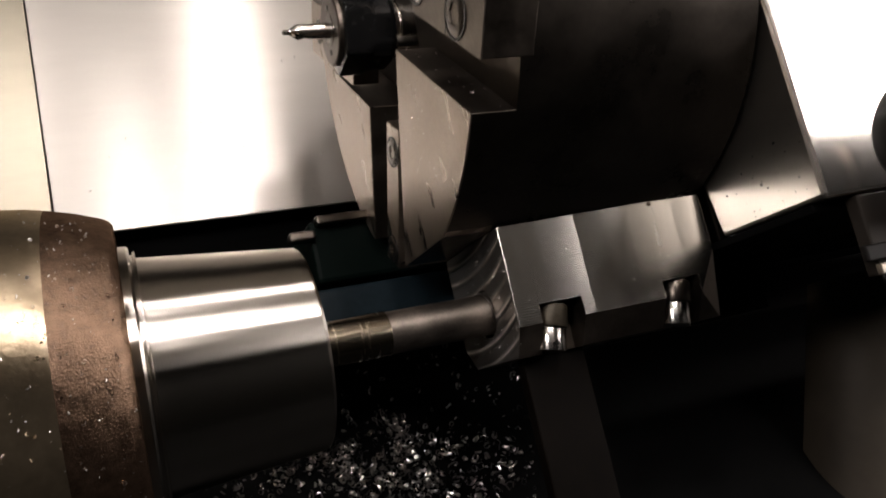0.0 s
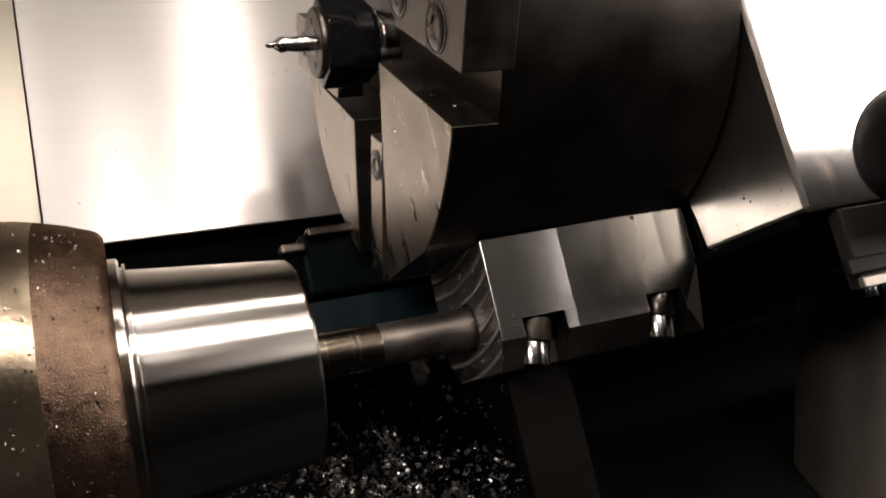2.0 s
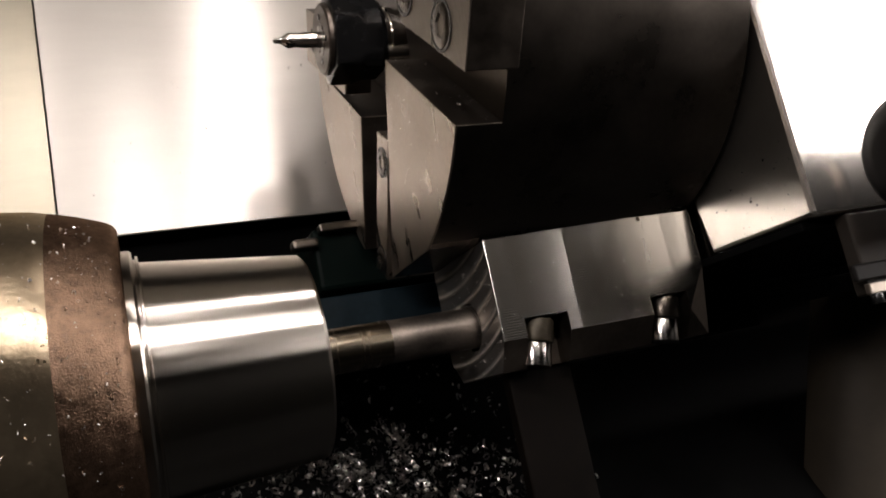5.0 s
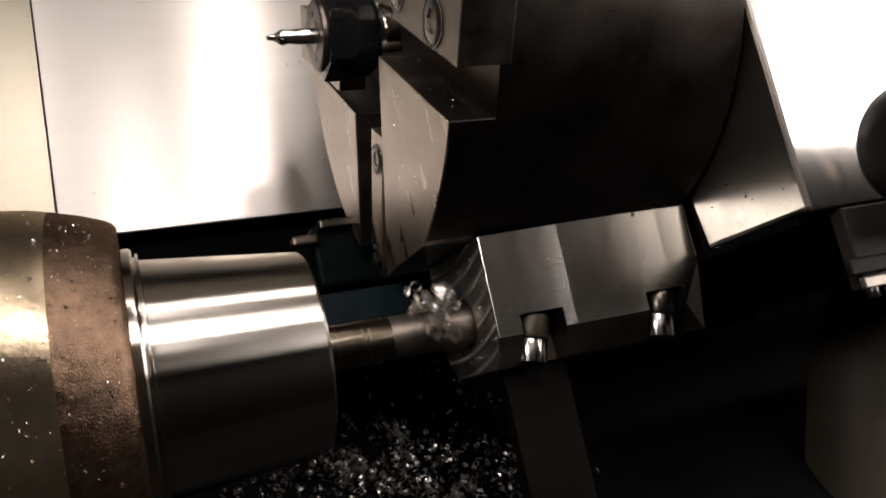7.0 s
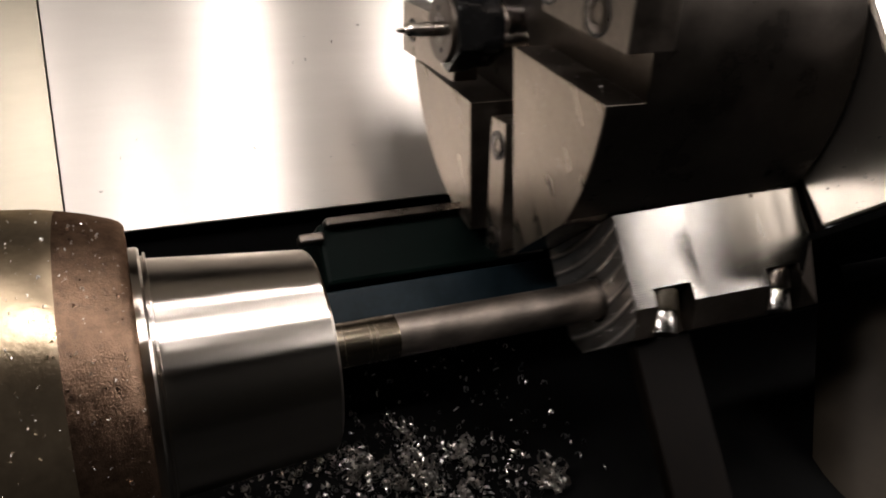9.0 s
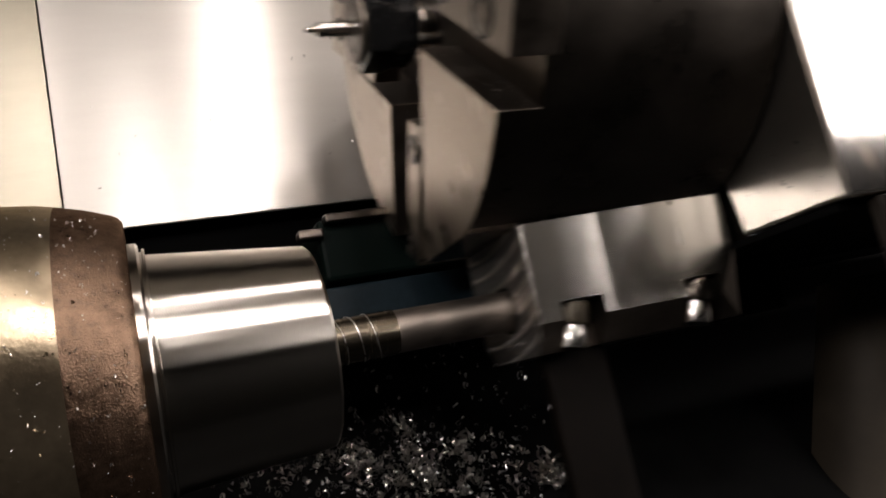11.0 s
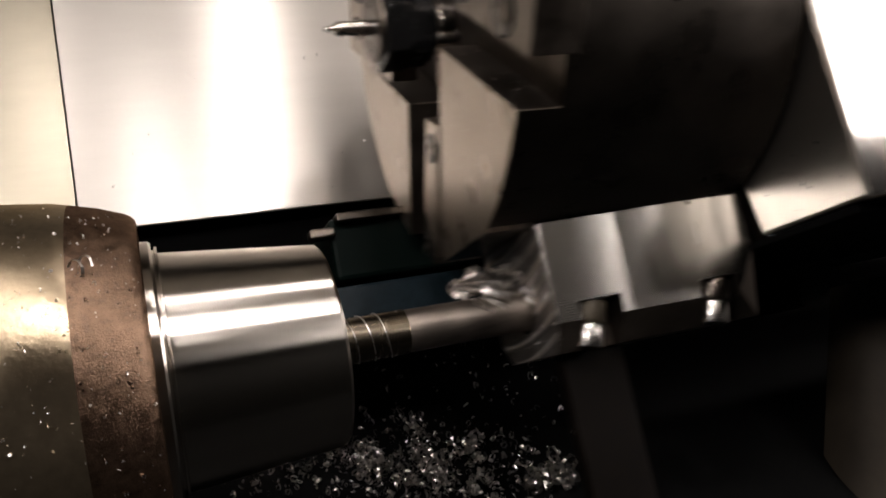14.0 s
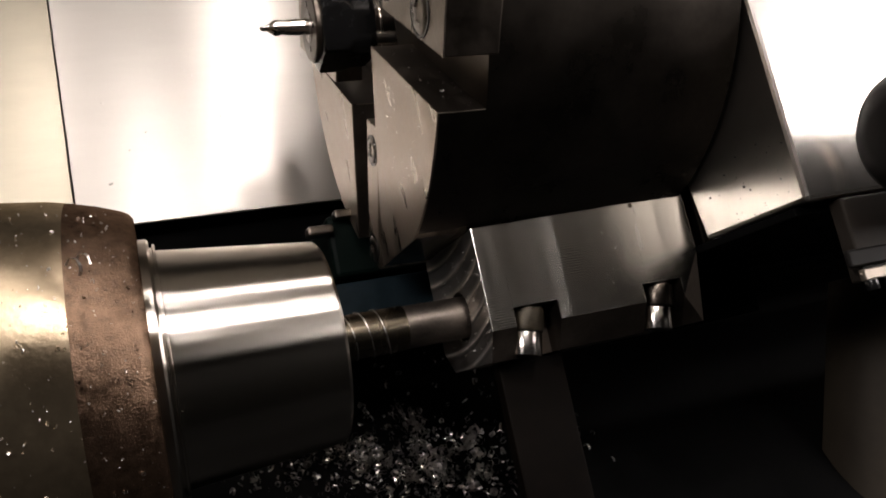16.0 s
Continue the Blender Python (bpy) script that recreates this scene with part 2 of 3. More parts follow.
def rod_bm(a, b, r, n=24, bevel=0.0):
    """A round rod from a to b."""
    bm = bmesh.new()
    a, b = Vector(a), Vector(b)
    m = Matrix.Translation((a + b) / 2) @ (b - a).to_track_quat("Z", "Y").to_matrix().to_4x4()
    bmesh.ops.create_cone(bm, cap_ends=True, segments=n, radius1=r, radius2=r, depth=(b - a).length, matrix=m)
    if bevel:
        bmesh.ops.recalc_face_normals(bm, faces=bm.faces)
        bevelled(bm, bevel)
    return bm


def arc(cq, cp, r, a0, a1, n):
    return [(cq + r * math.cos(radians(a0 + (a1 - a0) * i / n)), cp + r * math.sin(radians(a0 + (a1 - a0) * i / n))) for i in range(n + 1)]


# ---- enclosure ----
def setting(name, bm, mat, m=LATHE, label="", category=""):
    ob = part(name, bm, mat, None, smooth=False)
    ob.matrix_world = m
    return tagged(ob, label, category, "", "structure")


FLAT = pose(0, 0, AXIS_Z)
setting("wall_back", box_bm(-0.0436, 1.75, 0.232, 0.236, 0.1308, 0.75, 0.0006), SHEET, label="brushed stainless way cover sloping behind the turret", category="cover")
setting("wall_back_end", box_bm(-1.0, -0.0446, 0.233, 0.237, 0.1308, 0.75, 0.0006), SHEET_END, label="brushed stainless end cover beside a narrow seam", category="cover")
setting("wall_inner", box_bm(-1.0, 1.75, 0.26, 0.28, -0.2, 0.3, 0.001), RECESS, label="recess wall below the way cover, in shade black", category="wall")
setting("tray", box_bm(-1.0, 1.75, -0.60, 0.36, -0.19, -0.17, 0.001), TRAY, FLAT, "oily black chip tray under the spindle", "tray")
setting("wall_left", box_bm(-1.02, -1.00, -0.6, 0.8, -0.2, 0.75, 0.001), WALL, FLAT, "grey painted end wall", "wall")
setting("wall_right", box_bm(1.75, 1.77, -0.6, 0.8, -0.2, 0.75, 0.001), WALL, FLAT, "grey painted end wall", "wall")
setting("wall_front", box_bm(-1.02, 1.77, -0.62, -0.60, -0.2, 0.75, 0.001), DARK, FLAT, "dark front door of the machine", "wall")
setting("wall_rear", box_bm(-1.02, 1.77, 0.8, 0.82, -0.2, 0.75, 0.001), WALL, FLAT, "grey rear wall", "wall")
setting("ceiling", box_bm(-1.02, 1.77, -0.62, 0.82, 0.75, 0.77, 0.001), ROOF, FLAT, "grey enclosure roof", "ceiling")

# ---- chuck and nose ----
CHUCK_P = 0.0013
chuck = thing("collet_chuck", "rusty brown collet chuck with a ground steel nose, speckled with swarf", "chuck")
part("body", turned_bm([(-0.30, 0.080), (-0.06, 0.080), (-0.036, 0.0778), (-0.029, 0.0764), (-0.029, 0.06)], 0, CHUCK_P, 128), OILED, chuck, "oil-stained steel body", True)
part("rim", turned_bm([(-0.029, 0.06), (-0.029, 0.0763), (-0.028, 0.0762), (-0.018, 0.0738), (-0.008, 0.0704), (-0.0055, 0.0690), (-0.004, 0.0670), (-0.0035, 0.050)], 0, CHUCK_P, 160), RUST, chuck, "rough rusty brown rim", True)
part("collar", turned_bm([(-0.006, 0.0575), (-0.0005, 0.0575), (0.0005, 0.0565), (0.0006, 0.0535), (0.0016, 0.0535), (0.0018, 0.0548), (0.0028, 0.0548), (0.0032, 0.050)], 0, CHUCK_P, 128), GROUND, chuck, "bright stepped collar", True)
part("nose", turned_bm([(0.000, 0.0522), (0.004, 0.0520), (0.0703, 0.0468), (0.0717, 0.0455), (0.0717, 0.012)], 0, CHUCK_P, 160), GROUND, chuck, "polished tapered steel nose", True)
stub = thing("workpiece", "turned bronze-grey bar stub sticking out of the collet nose", "workpiece")
part("bar", turned_bm([(0.060, 0.0108), (0.1085, 0.0108), (0.1092, 0.0106), (0.1092, 0.0104), (0.065, 0.0104)], 0, 0.001, 64), TURNED, stub, "", True)

# ---- turret ----
CQ, CP, CR = 0.005, 0.165, 0.133
DEEP = 0.172
FLAT_P = 0.037
turret = thing("tool_turret", "black and bare steel tool turret carrying a drill block", "tool turret")
half = math.degrees(math.acos((CP - FLAT_P) / CR))
part("disc", prism_bm(arc(CQ, CP, CR, -90 + half, 270 - half, 120), DEEP, 0.274, 0.0), BLACKED, turret, "blackened round turret disc", True)
sector = [(-0.026, 0.1346)] + arc(CQ, CP, CR, 223.5, 270 - half, 16) + [(0.030, FLAT_P)] + [(0.0285, 0.0385)]
SLOT = 0.154
front = prism_bm(sector, 0.1336, SLOT)
bmesh.ops.bevel(front, geom=[e for e in front.edges if any(v.co.x < SLOT - 0.001 for v in e.verts) and e.calc_face_angle(0) > 0.4], offset=0.0004, segments=2, profile=0.5, affect="EDGES")
body = part("sector", front, BLACKED, turret, "blackened sector between two slots")
part("face_plate", prism_bm(sector, 0.133, 0.1336, 0.0), PLATE, body, "bare satin steel face")
far = [(0.060, 0.140)] + arc(CQ, CP, CR + 0.004, -44, 18, 20)
rear = part("sector", prism_bm(far, 0.1426, DEEP, 0.0004), BLACKED, turret, "blackened sector between two slots")
part("face_plate", prism_bm(far, 0.142, 0.1426), PLATE, rear, "bare satin steel face")
floor_outline = [(-0.012, 0.190)] + arc(CQ, CP, CR, 150, 270 - half, 48) + [(0.030, FLAT_P), (0.0285, 0.0385), (-0.002, 0.110)]
part("slot_floor", prism_bm(floor_outline, SLOT, DEEP, 0.0), BLACKED, turret, "blackened slot floor", True)


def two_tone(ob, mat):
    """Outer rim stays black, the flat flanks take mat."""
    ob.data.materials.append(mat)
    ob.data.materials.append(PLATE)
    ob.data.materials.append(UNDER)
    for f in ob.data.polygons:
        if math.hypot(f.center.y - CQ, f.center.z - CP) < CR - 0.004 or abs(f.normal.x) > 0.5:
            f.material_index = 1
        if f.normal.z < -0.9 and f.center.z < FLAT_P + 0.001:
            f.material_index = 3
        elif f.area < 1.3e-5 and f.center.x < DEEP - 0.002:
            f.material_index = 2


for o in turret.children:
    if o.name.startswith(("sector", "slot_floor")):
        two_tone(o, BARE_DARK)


def screw(parent, x, q, p, r, axis=(-1, 0, 0), depth=0.0026):
    """Socket head screw sunk to its face; axis points out of the head."""
    out = Vector(axis).normalized()
    c = Vector((x, q, p)) + out * 0.0007
    bm = bmesh.new()
    n = 32
    u = out.orthogonal().normalized()
    v = out.cross(u)
    rows = [(r, -depth), (r, -0.0006), (r * 0.88, 0.0), (r * 0.58, 0.0), (r * 0.54, -0.0006), (r * 0.5, -depth * 0.8)]
    rings = []
    for k, (rad, h) in enumerate(rows):
        ring = []
        for i in range(n):
            a = 2 * math.pi * i / n
            rr = rad if k < 3 else rad * math.cos(math.pi / 6) / math.cos((a % (math.pi / 3)) - math.pi / 6)
            ring.append(bm.verts.new(c + out * h + u * (rr * math.cos(a)) + v * (rr * math.sin(a))))
        rings.append(ring)
    for a, b in zip(rings, rings[1:]):
        for i in range(n):
            j = (i + 1) % n
            bm.faces.new((a[i], a[j], b[j], b[i]))
    bm.faces.new(rings[-1])
    ob = part("socket_screw", bm, SCREW, parent, "dark hexagon socket screw", True)
    seat = bmesh.new()
    loops = [[seat.verts.new(Vector((x, q, p)) + out * h + (u * math.cos(2 * math.pi * i / n) + v * math.sin(2 * math.pi * i / n)) * rad) for i in range(n)]
             for rad, h in ((r * 1.16, -0.0005), (r * 1.16, 0.00035), (r * 1.02, 0.0003), (r * 1.02, -0.0005))]
    for a, b in zip(loops, loops[1:]):
        for i in range(n):
            seat.faces.new((a[i], a[(i + 1) % n], b[(i + 1) % n], b[i]))
    part("counterbore", seat, OXIDE, ob, "dark rim of the screw hole", True)
    return ob


wedge = part("clamp_wedge", prism_bm([(0.034, 0.121), (0.084, 0.0543), (0.068, 0.0423), (0.018, 0.109)], 0.1415, DEEP, 0.0008), PLATE, turret, "slim steel wedge")
screw(wedge, 0.1413, 0.0345, 0.1025, 0.0075)
screw(wedge, 0.1413, 0.0700, 0.0555, 0.0075)

# tool clamp in the near slot
CLAMP = [(-0.0715, 0.130), (-0.1235, 0.0818), (-0.155, 0.118), (-0.100, 0.170)]
clamp = part("tool_block", prism_bm(CLAMP, 0.1274, 0.1490, 0.0006), BARE_DARK, turret, "black tool clamp block with a bare face")
part("face_plate", prism_bm(CLAMP, 0.1268, 0.1274), PLATE_DULL, clamp, "bare satin steel face")
screw(clamp, 0.1267, -0.112, 0.1065, 0.0088)
screw(clamp, 0.1267, -0.083, 0.138, 0.0088)
part("seam", prism_bm([(-0.0988, 0.1052), (-0.0992, 0.1048), (-0.130, 0.139), (-0.1296, 0.1394)], 0.12665, 0.1268), OXIDE, clamp, "hairline seam")

# tool clamp in the far slot, half hidden by the collet nut
FAR_CLAMP = [(0.142, 0.2175), (0.068, 0.158), (0.046, 0.185), (0.120, 0.2445)]
far_clamp = part("tool_block", prism_bm(FAR_CLAMP, 0.1381, SLOT, 0.0006), BARE_DARK, turret, "tool clamp block with a bare face")
part("face_plate", prism_bm(FAR_CLAMP, 0.1375, 0.1381), PLATE, far_clamp, "bare satin steel face")
screw(far_clamp, 0.1374, 0.1160, 0.2190, 0.0070)

# collet holder with a centre drill
NQ, NP = 0.024, 0.172
holder = part("collet_holder", turned_bm([(0.1490, 0.0150), (0.1530, 0.0150), (0.1532, 0.0165), (0.1560, 0.0165), (0.1562, 0.0152), (DEEP, 0.0152)], NQ, NP, 48), BRIGHT, turret, "bright threaded collet holder", True)


def nut_bm(rows, q, p, turn, across, n=120):
    """A hexagon nut turned down at its ends: rows are x and the largest radius there."""
    bm = bmesh.new()
    rings = []
    for x, cap in rows:
        ring = []
        for i in range(n):
            a = 2 * math.pi * i / n
            r = min(cap, across / math.cos((a % (math.pi / 3)) - math.pi / 6))
            ring.append(bm.verts.new((x, q + r * math.cos(a + turn), p + r * math.sin(a + turn))))
        rings.append(ring)
    for a, b in zip(rings, rings[1:]):
        for i in range(n):
            j = (i + 1) % n
            bm.faces.new((a[i], b[i], b[j], a[j]))
    bm.faces.new(rings[0])
    bm.faces.new(rings[-1][::-1])
    return bm


nut = part("collet_nut", nut_bm([(0.1196, 0.0205), (0.1203, 0.0236), (0.1212, 0.0252), (0.1330, 0.0252), (0.1348, 0.0236), (0.1362, 0.0230), (0.1372, 0.0228), (0.1455, 0.0226), (0.1490, 0.0195)], NQ, NP, radians(-3), 0.0215), OXIDE, turret, "black hexagonal collet nut", True)
part("ring", turned_bm([(0.1168, 0.0105), (0.1168, 0.0182), (0.1176, 0.0192), (0.1198, 0.0194)], NQ, NP, 48), BARE_DARK, nut, "dull steel ring", True)
for k in range(4):
    part("slot", rod_bm((0.1164, NQ + 0.0118 * math.cos(1.57 * k + 0.4), NP + 0.0118 * math.sin(1.57 * k + 0.4)), (0.1175, NQ + 0.0118 * math.cos(1.57 * k + 0.4), NP + 0.0118 * math.sin(1.57 * k + 0.4)), 0.0016, 12), OXIDE, nut, "dark spanner slot")
part("nozzle", turned_bm([(0.150, 0.0044), (0.1640, 0.0044), (0.1642, 0.0052), (0.1668, 0.0052), (0.1670, 0.0040), (DEEP, 0.0040)], 0.016, 0.1590, 32), BRIGHT, turret, "small bright coolant nozzle", True)
part("collet", turned_bm([(0.1165, 0.003), (0.1165, 0.0085), (0.1185, 0.0105)], NQ, NP, 48), SCREW, nut, "slotted steel collet", True)


def fluted_bm(rows, q, p, depth, n=32):
    """A small drill: two flutes twist along its length and fade into the shank; rows are x, radius and flute depth."""
    bm = bmesh.new()
    rings = []
    for x, r, f in rows:
        ring = []
        for i in range(n):
            a = 2 * math.pi * i / n
            rr = r * (1 - depth * f * max(0.0, math.cos(2 * (a - 150 * (x - 0.09)))) ** 2)
            ring.append(bm.verts.new((x, q + rr * math.cos(a), p + rr * math.sin(a))))
        rings.append(ring)
    for a, b in zip(rings, rings[1:]):
        for i in range(n):
            bm.faces.new((a[i], b[i], b[(i + 1) % n], a[(i + 1) % n]))
    bm.faces.new(rings[0])
    bm.faces.new(rings[-1][::-1])
    return bm


tip = [(0.0905, 0.0003, 0.2), (0.0913, 0.0014, 0.8), (0.0930, 0.0015, 1), (0.0945, 0.0016, 1)] + [(0.0945 + 0.001 * k, 0.0016 + 0.00066 * k, 1) for k in range(1, 5)] + [(0.0985 + 0.001 * k, 0.00424, 1 - k / 12) for k in range(1, 13)]
part("centre_drill", fluted_bm(tip + [(0.130, 0.00424, 0)], NQ, NP, 0.22), BRIGHT, turret, "bright fluted centre drill", True)

# drill block
BX0, BX1, FACE_X = 0.1646, 0.276, 0.1586
full = [(-0.0365, FLAT_P), (-0.0364, -0.011), (-0.0277, -0.0247), (0.025, -0.0245), (0.036, -0.013), (0.036, FLAT_P)]
cut = [(-0.0365, FLAT_P), (-0.0365, -0.0020), (-0.019, -0.0020), (-0.019, -0.0246), (0.025, -0.0245), (0.036, -0.013), (0.036, FLAT_P)]
N1, N2 = (0.1710, 0.1938), (0.2405, 0.2625)
bm = bmesh.new()
def end_bevel(bm):
    edges = [e for e in bm.edges if all(abs(v.co.x - BX1) < 1e-6 for v in e.verts)]
    bmesh.ops.bevel(bm, geom=edges, offset=0.0005, segments=2, profile=0.5, affect="EDGES")


for outline, x0, x1 in ((full, BX0, N1[0]), (cut, N1[0], N1[1]), (full, N1[1], N2[0]), (cut, N2[0], N2[1]), (full, N2[1], BX1)):
    prism(bm, outline, x0, x1)
for v in bm.verts:
    if abs(v.co.x - BX1) < 1e-6 and abs(v.co.z + 0.011) < 1e-6:
        v.co.z = 0.010         # the far lower corner is cut away
    if abs(v.co.z - FLAT_P) < 1e-6:
        v.co.z += 0.0026 * (v.co.x - BX0) / (BX1 - BX0)
bmesh.ops.recalc_face_normals(bm, faces=bm.faces)
end_bevel(bm)
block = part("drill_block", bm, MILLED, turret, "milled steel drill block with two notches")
# undersides, notch walls and the cut corner: shade put in as darker steel
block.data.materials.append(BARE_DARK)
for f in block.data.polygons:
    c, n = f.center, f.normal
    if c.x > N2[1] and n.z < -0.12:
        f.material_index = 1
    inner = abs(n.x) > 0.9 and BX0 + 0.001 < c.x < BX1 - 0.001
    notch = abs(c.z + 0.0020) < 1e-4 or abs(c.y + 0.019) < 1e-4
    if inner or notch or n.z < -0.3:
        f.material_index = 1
for top, foot, mat in ((0.1815, 0.1760, HEAD), (0.2535, 0.2485, BLACKED)):
    mid = (top + foot) / 2
    head = part("set_screw", rod_bm((mid, -0.0278, -0.0138), (top, -0.0278, -0.0030), 0.0079, 40, 0.0007), mat, block, "oily brown set screw", True)
    part("shank", rod_bm((foot, -0.0262, -0.0246), (mid, -0.0262, -0.0139), 0.0079, 40, 0.0004), SHANK, head, "polished screw shank", True)
for x in (N1[0] - 0.0004, N1[1], N2[0] - 0.0004, N2[1]):
    part("worn_edge", box_bm(x, x + 0.0004, -0.0367, -0.0358, -0.0108, -0.0021, 0.0001), BRIGHT, block, "bright worn notch edge")
bm = bmesh.new()
loops = []
for x in (FACE_X, BX0):
    outer = [bm.verts.new((x, q, p)) for q, p in full]
    inner = [bm.verts.new((x, -0.0015 + 0.0122 * math.cos(2 * math.pi * i / 40), 0.001 + 0.0122 * math.sin(2 * math.pi * i / 40))) for i in range(40)]
    edges = [bm.edges.new((ring[i], ring[(i + 1) % len(ring)])) for ring in (outer, inner) for i in range(len(ring))]
    bmesh.ops.triangle_fill(bm, use_beauty=True, edges=edges)
    loops.append((outer, inner))
for a, b in zip(*loops):
    for i in range(len(a)):
        j = (i + 1) % len(a)
        bm.faces.new((a[i], a[j], b[j], b[i]))
bmesh.ops.recalc_face_normals(bm, faces=bm.faces)
rim = [e for e in bm.edges if all(abs(v.co.x - FACE_X) < 1e-6 and math.hypot(v.co.y, v.co.z) > 0.02 for v in e.verts) and len(e.link_faces) == 2 and e.calc_face_angle(0) > 0.5]
bmesh.ops.bevel(bm, geom=rim, offset=0.0005, segments=2, profile=0.5, affect="EDGES")
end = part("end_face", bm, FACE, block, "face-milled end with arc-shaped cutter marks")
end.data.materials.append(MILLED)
# darker steel again for the shade on the end's downward faces
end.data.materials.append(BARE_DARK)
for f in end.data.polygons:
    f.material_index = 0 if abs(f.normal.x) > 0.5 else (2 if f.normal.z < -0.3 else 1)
part("bore", turned_bm([(BX0 - 0.0005, 0.0116), (BX0 - 0.0004, 0.0116)], -0.0015, 0.001, 40), DARK, block, "dark bore")
part("drill", turned_bm([(0.030, 0.0103), (0.1645, 0.0103)], 0, 0.001, 64), DRILL, turret, "dull grey drill shank", True)

part("bracket", box_bm(0.166, 0.200, -0.016, -0.008, -0.24, -0.0246, 0.001), BROWN, turret, "dark brown hanging plate")

# housing behind the disc
housing = part("housing", prism_bm([(-0.1135, 0.0130), (-0.0445, 0.0130), (-0.0370, 0.060), (0.12, 0.060), (0.12, 0.30), (-0.1135, 0.30)], 0.2775, 0.42, 0.0020), HOUSING, turret, "milled grey turret housing")
housing.data.materials.append(FRONT)
for f in housing.data.polygons:
    f.material_index = 1 if abs(f.normal.y) > 0.9 else 0
part("neck", turned_bm([(0.274, 0.112), (0.2775, 0.112)], CQ, CP, 64), BLACKED, turret, "", True)
part("casting", box_bm(0.296, 0.75, -0.1127, -0.1050, -0.0240, 0.0123, 0.001), CAST, turret, "dark underside casting")
part("gap_plate", box_bm(0.282, 0.29, -0.0360, 0.10, 0.0126, 0.0595, 0.001), BLACKED, turret)
# web and cover carry the shade under the housing in their colour
part("web", box_bm(0.2795, 0.360, 0.030, 0.10, -0.024, 0.0080, 0.001), RECESS, turret, "underside web in shade black")
part("underside_cover", box_bm(0.2780, 0.75, -0.1045, 0.10, 0.0084, 0.0123, 0.0005), RECESS, turret, "cover under the housing in shade black")
rail = part("stop_bar", box_bm(0.2900, 0.3110, -0.1190, -0.1160, -0.0243, -0.0195, 0.0006), PLATE_DULL, turret, "small bare steel stop bar")
part("plate", box_bm(0.2880, 0.3120, -0.1158, -0.1129, -0.0180, -0.0105, 0.0010), CAP, rail, "dull backing plate")
for x in (0.2940, 0.3040):
    part("bolt", rod_bm((x, -0.1175, -0.0285), (x, -0.1175, -0.0241), 0.0026, 16, 0.0004), OXIDE, rail, "dark bolt", True)
# the apron's bent left end stands in for the soft edge of the turret's shadow
slab = bmesh.new()
bend = [(-0.05 * math.sin(radians(90 - 9 * k)), 0.060 + 0.05 * (1 - math.cos(radians(90 - 9 * k)))) for k in range(11)] + [(0.75, 0.060)]
columns = []
for dx, q in bend + [(dx, q + 0.003) for dx, q in bend[::-1]]:
    x = 0.528 + dx
    columns.append((slab.verts.new((x, q, -0.012 - 0.10 * max(dx, 0))), slab.verts.new((x - 0.0665, q, -0.170))))
for a, b in zip(columns, columns[1:] + columns[:1]):
    slab.faces.new((a[0], a[1], b[1], b[0]))
for a, b, c, d in zip(columns, columns[1:], columns[-2::-1], columns[::-1]):
    if len({a, b, c, d}) == 4 and columns.index(b) < 12:
        slab.faces.new((a[0], b[0], c[0], d[0]))
        slab.faces.new((a[1], b[1], c[1], d[1]))
apron = setting("cover_panel", slab, PANEL, LATHE, "dull brown-grey sheet apron, its rounded edge standing for the turret's shadow edge", "cover")
apron.data.shade_smooth()
apron.data.set_sharp_from_angle(angle=radians(35))
motor = part("motor", turned_bm([(0.292, 0.012), (0.294, 0.019), (0.300, 0.0245), (0.306, 0.0255), (0.307, 0.0238), (0.312, 0.0238), (0.313, 0.0265), (0.60, 0.0265)], -0.149, 0.027, 64), CAP, turret, "black round motor cap", True)
part("band", turned_bm([(0.3075, 0.0247), (0.3115, 0.0247)], -0.149, 0.027, 64), BARE_DARK, motor, "dull metal band", True)
part("vent_hole", rod_bm((0.2446, -0.0368, 0.0374), (0.2446, -0.030, 0.0374), 0.0011, 16), BLACKED, block, "small dark hole")

# ---- behind the spindle ----
tail = thing("tailstock", "dark green casting behind the spindle", "casting")
part("body", box_bm(0.108, 0.70, 0.12, 0.22, 0.050, 0.0905, 0.003), GREEN, tail)
part("rail", box_bm(0.112, 0.60, 0.110, 0.122, 0.086, 0.0915, 0.001), BLACKED, tail, "worn steel rail")
part("end_cap", box_bm(0.094, 0.110, 0.112, 0.124, 0.0775, 0.0835, 0.0015), BARE_DARK, tail, "small worn bright end cap")
way = thing("bed_way", "blue-grey bed way behind the spindle", "bed way")
part("strip", box_bm(0.075, 0.80, 0.118, 0.22, 0.012, 0.046, 0.002), TEAL, way)
part("lip", box_bm(0.075, 0.80, 0.114, 0.1178, 0.010, 0.016, 0.001), DARK, way, "dark lower lip")


# ---- swarf ----
def curl(bm, c, size, rnd):
    """A small bent ribbon of swarf."""
    n = 7
    axis = Vector((rnd.uniform(-1, 1), rnd.uniform(-1, 1), rnd.uniform(-1, 1))).normalized()
    u = axis.orthogonal().normalized()
    v = axis.cross(u)
    sweep = rnd.uniform(3.0, 8.0)
    w = size * rnd.uniform(0.15, 0.4)
    pitch = size * rnd.uniform(0.1, 0.5)
    prev = None
    for i in range(n + 1):
        a = sweep * i / n
        o = c + (u * math.cos(a) + v * math.sin(a)) * size * 0.5 + axis * (pitch * i / n)
        pair = (bm.verts.new(o), bm.verts.new(o + axis * w))
        if prev:
            bm.faces.new((prev[0], pair[0], pair[1], prev[1]))
        prev = pair


rnd = random.Random(4)
bm = bmesh.new()
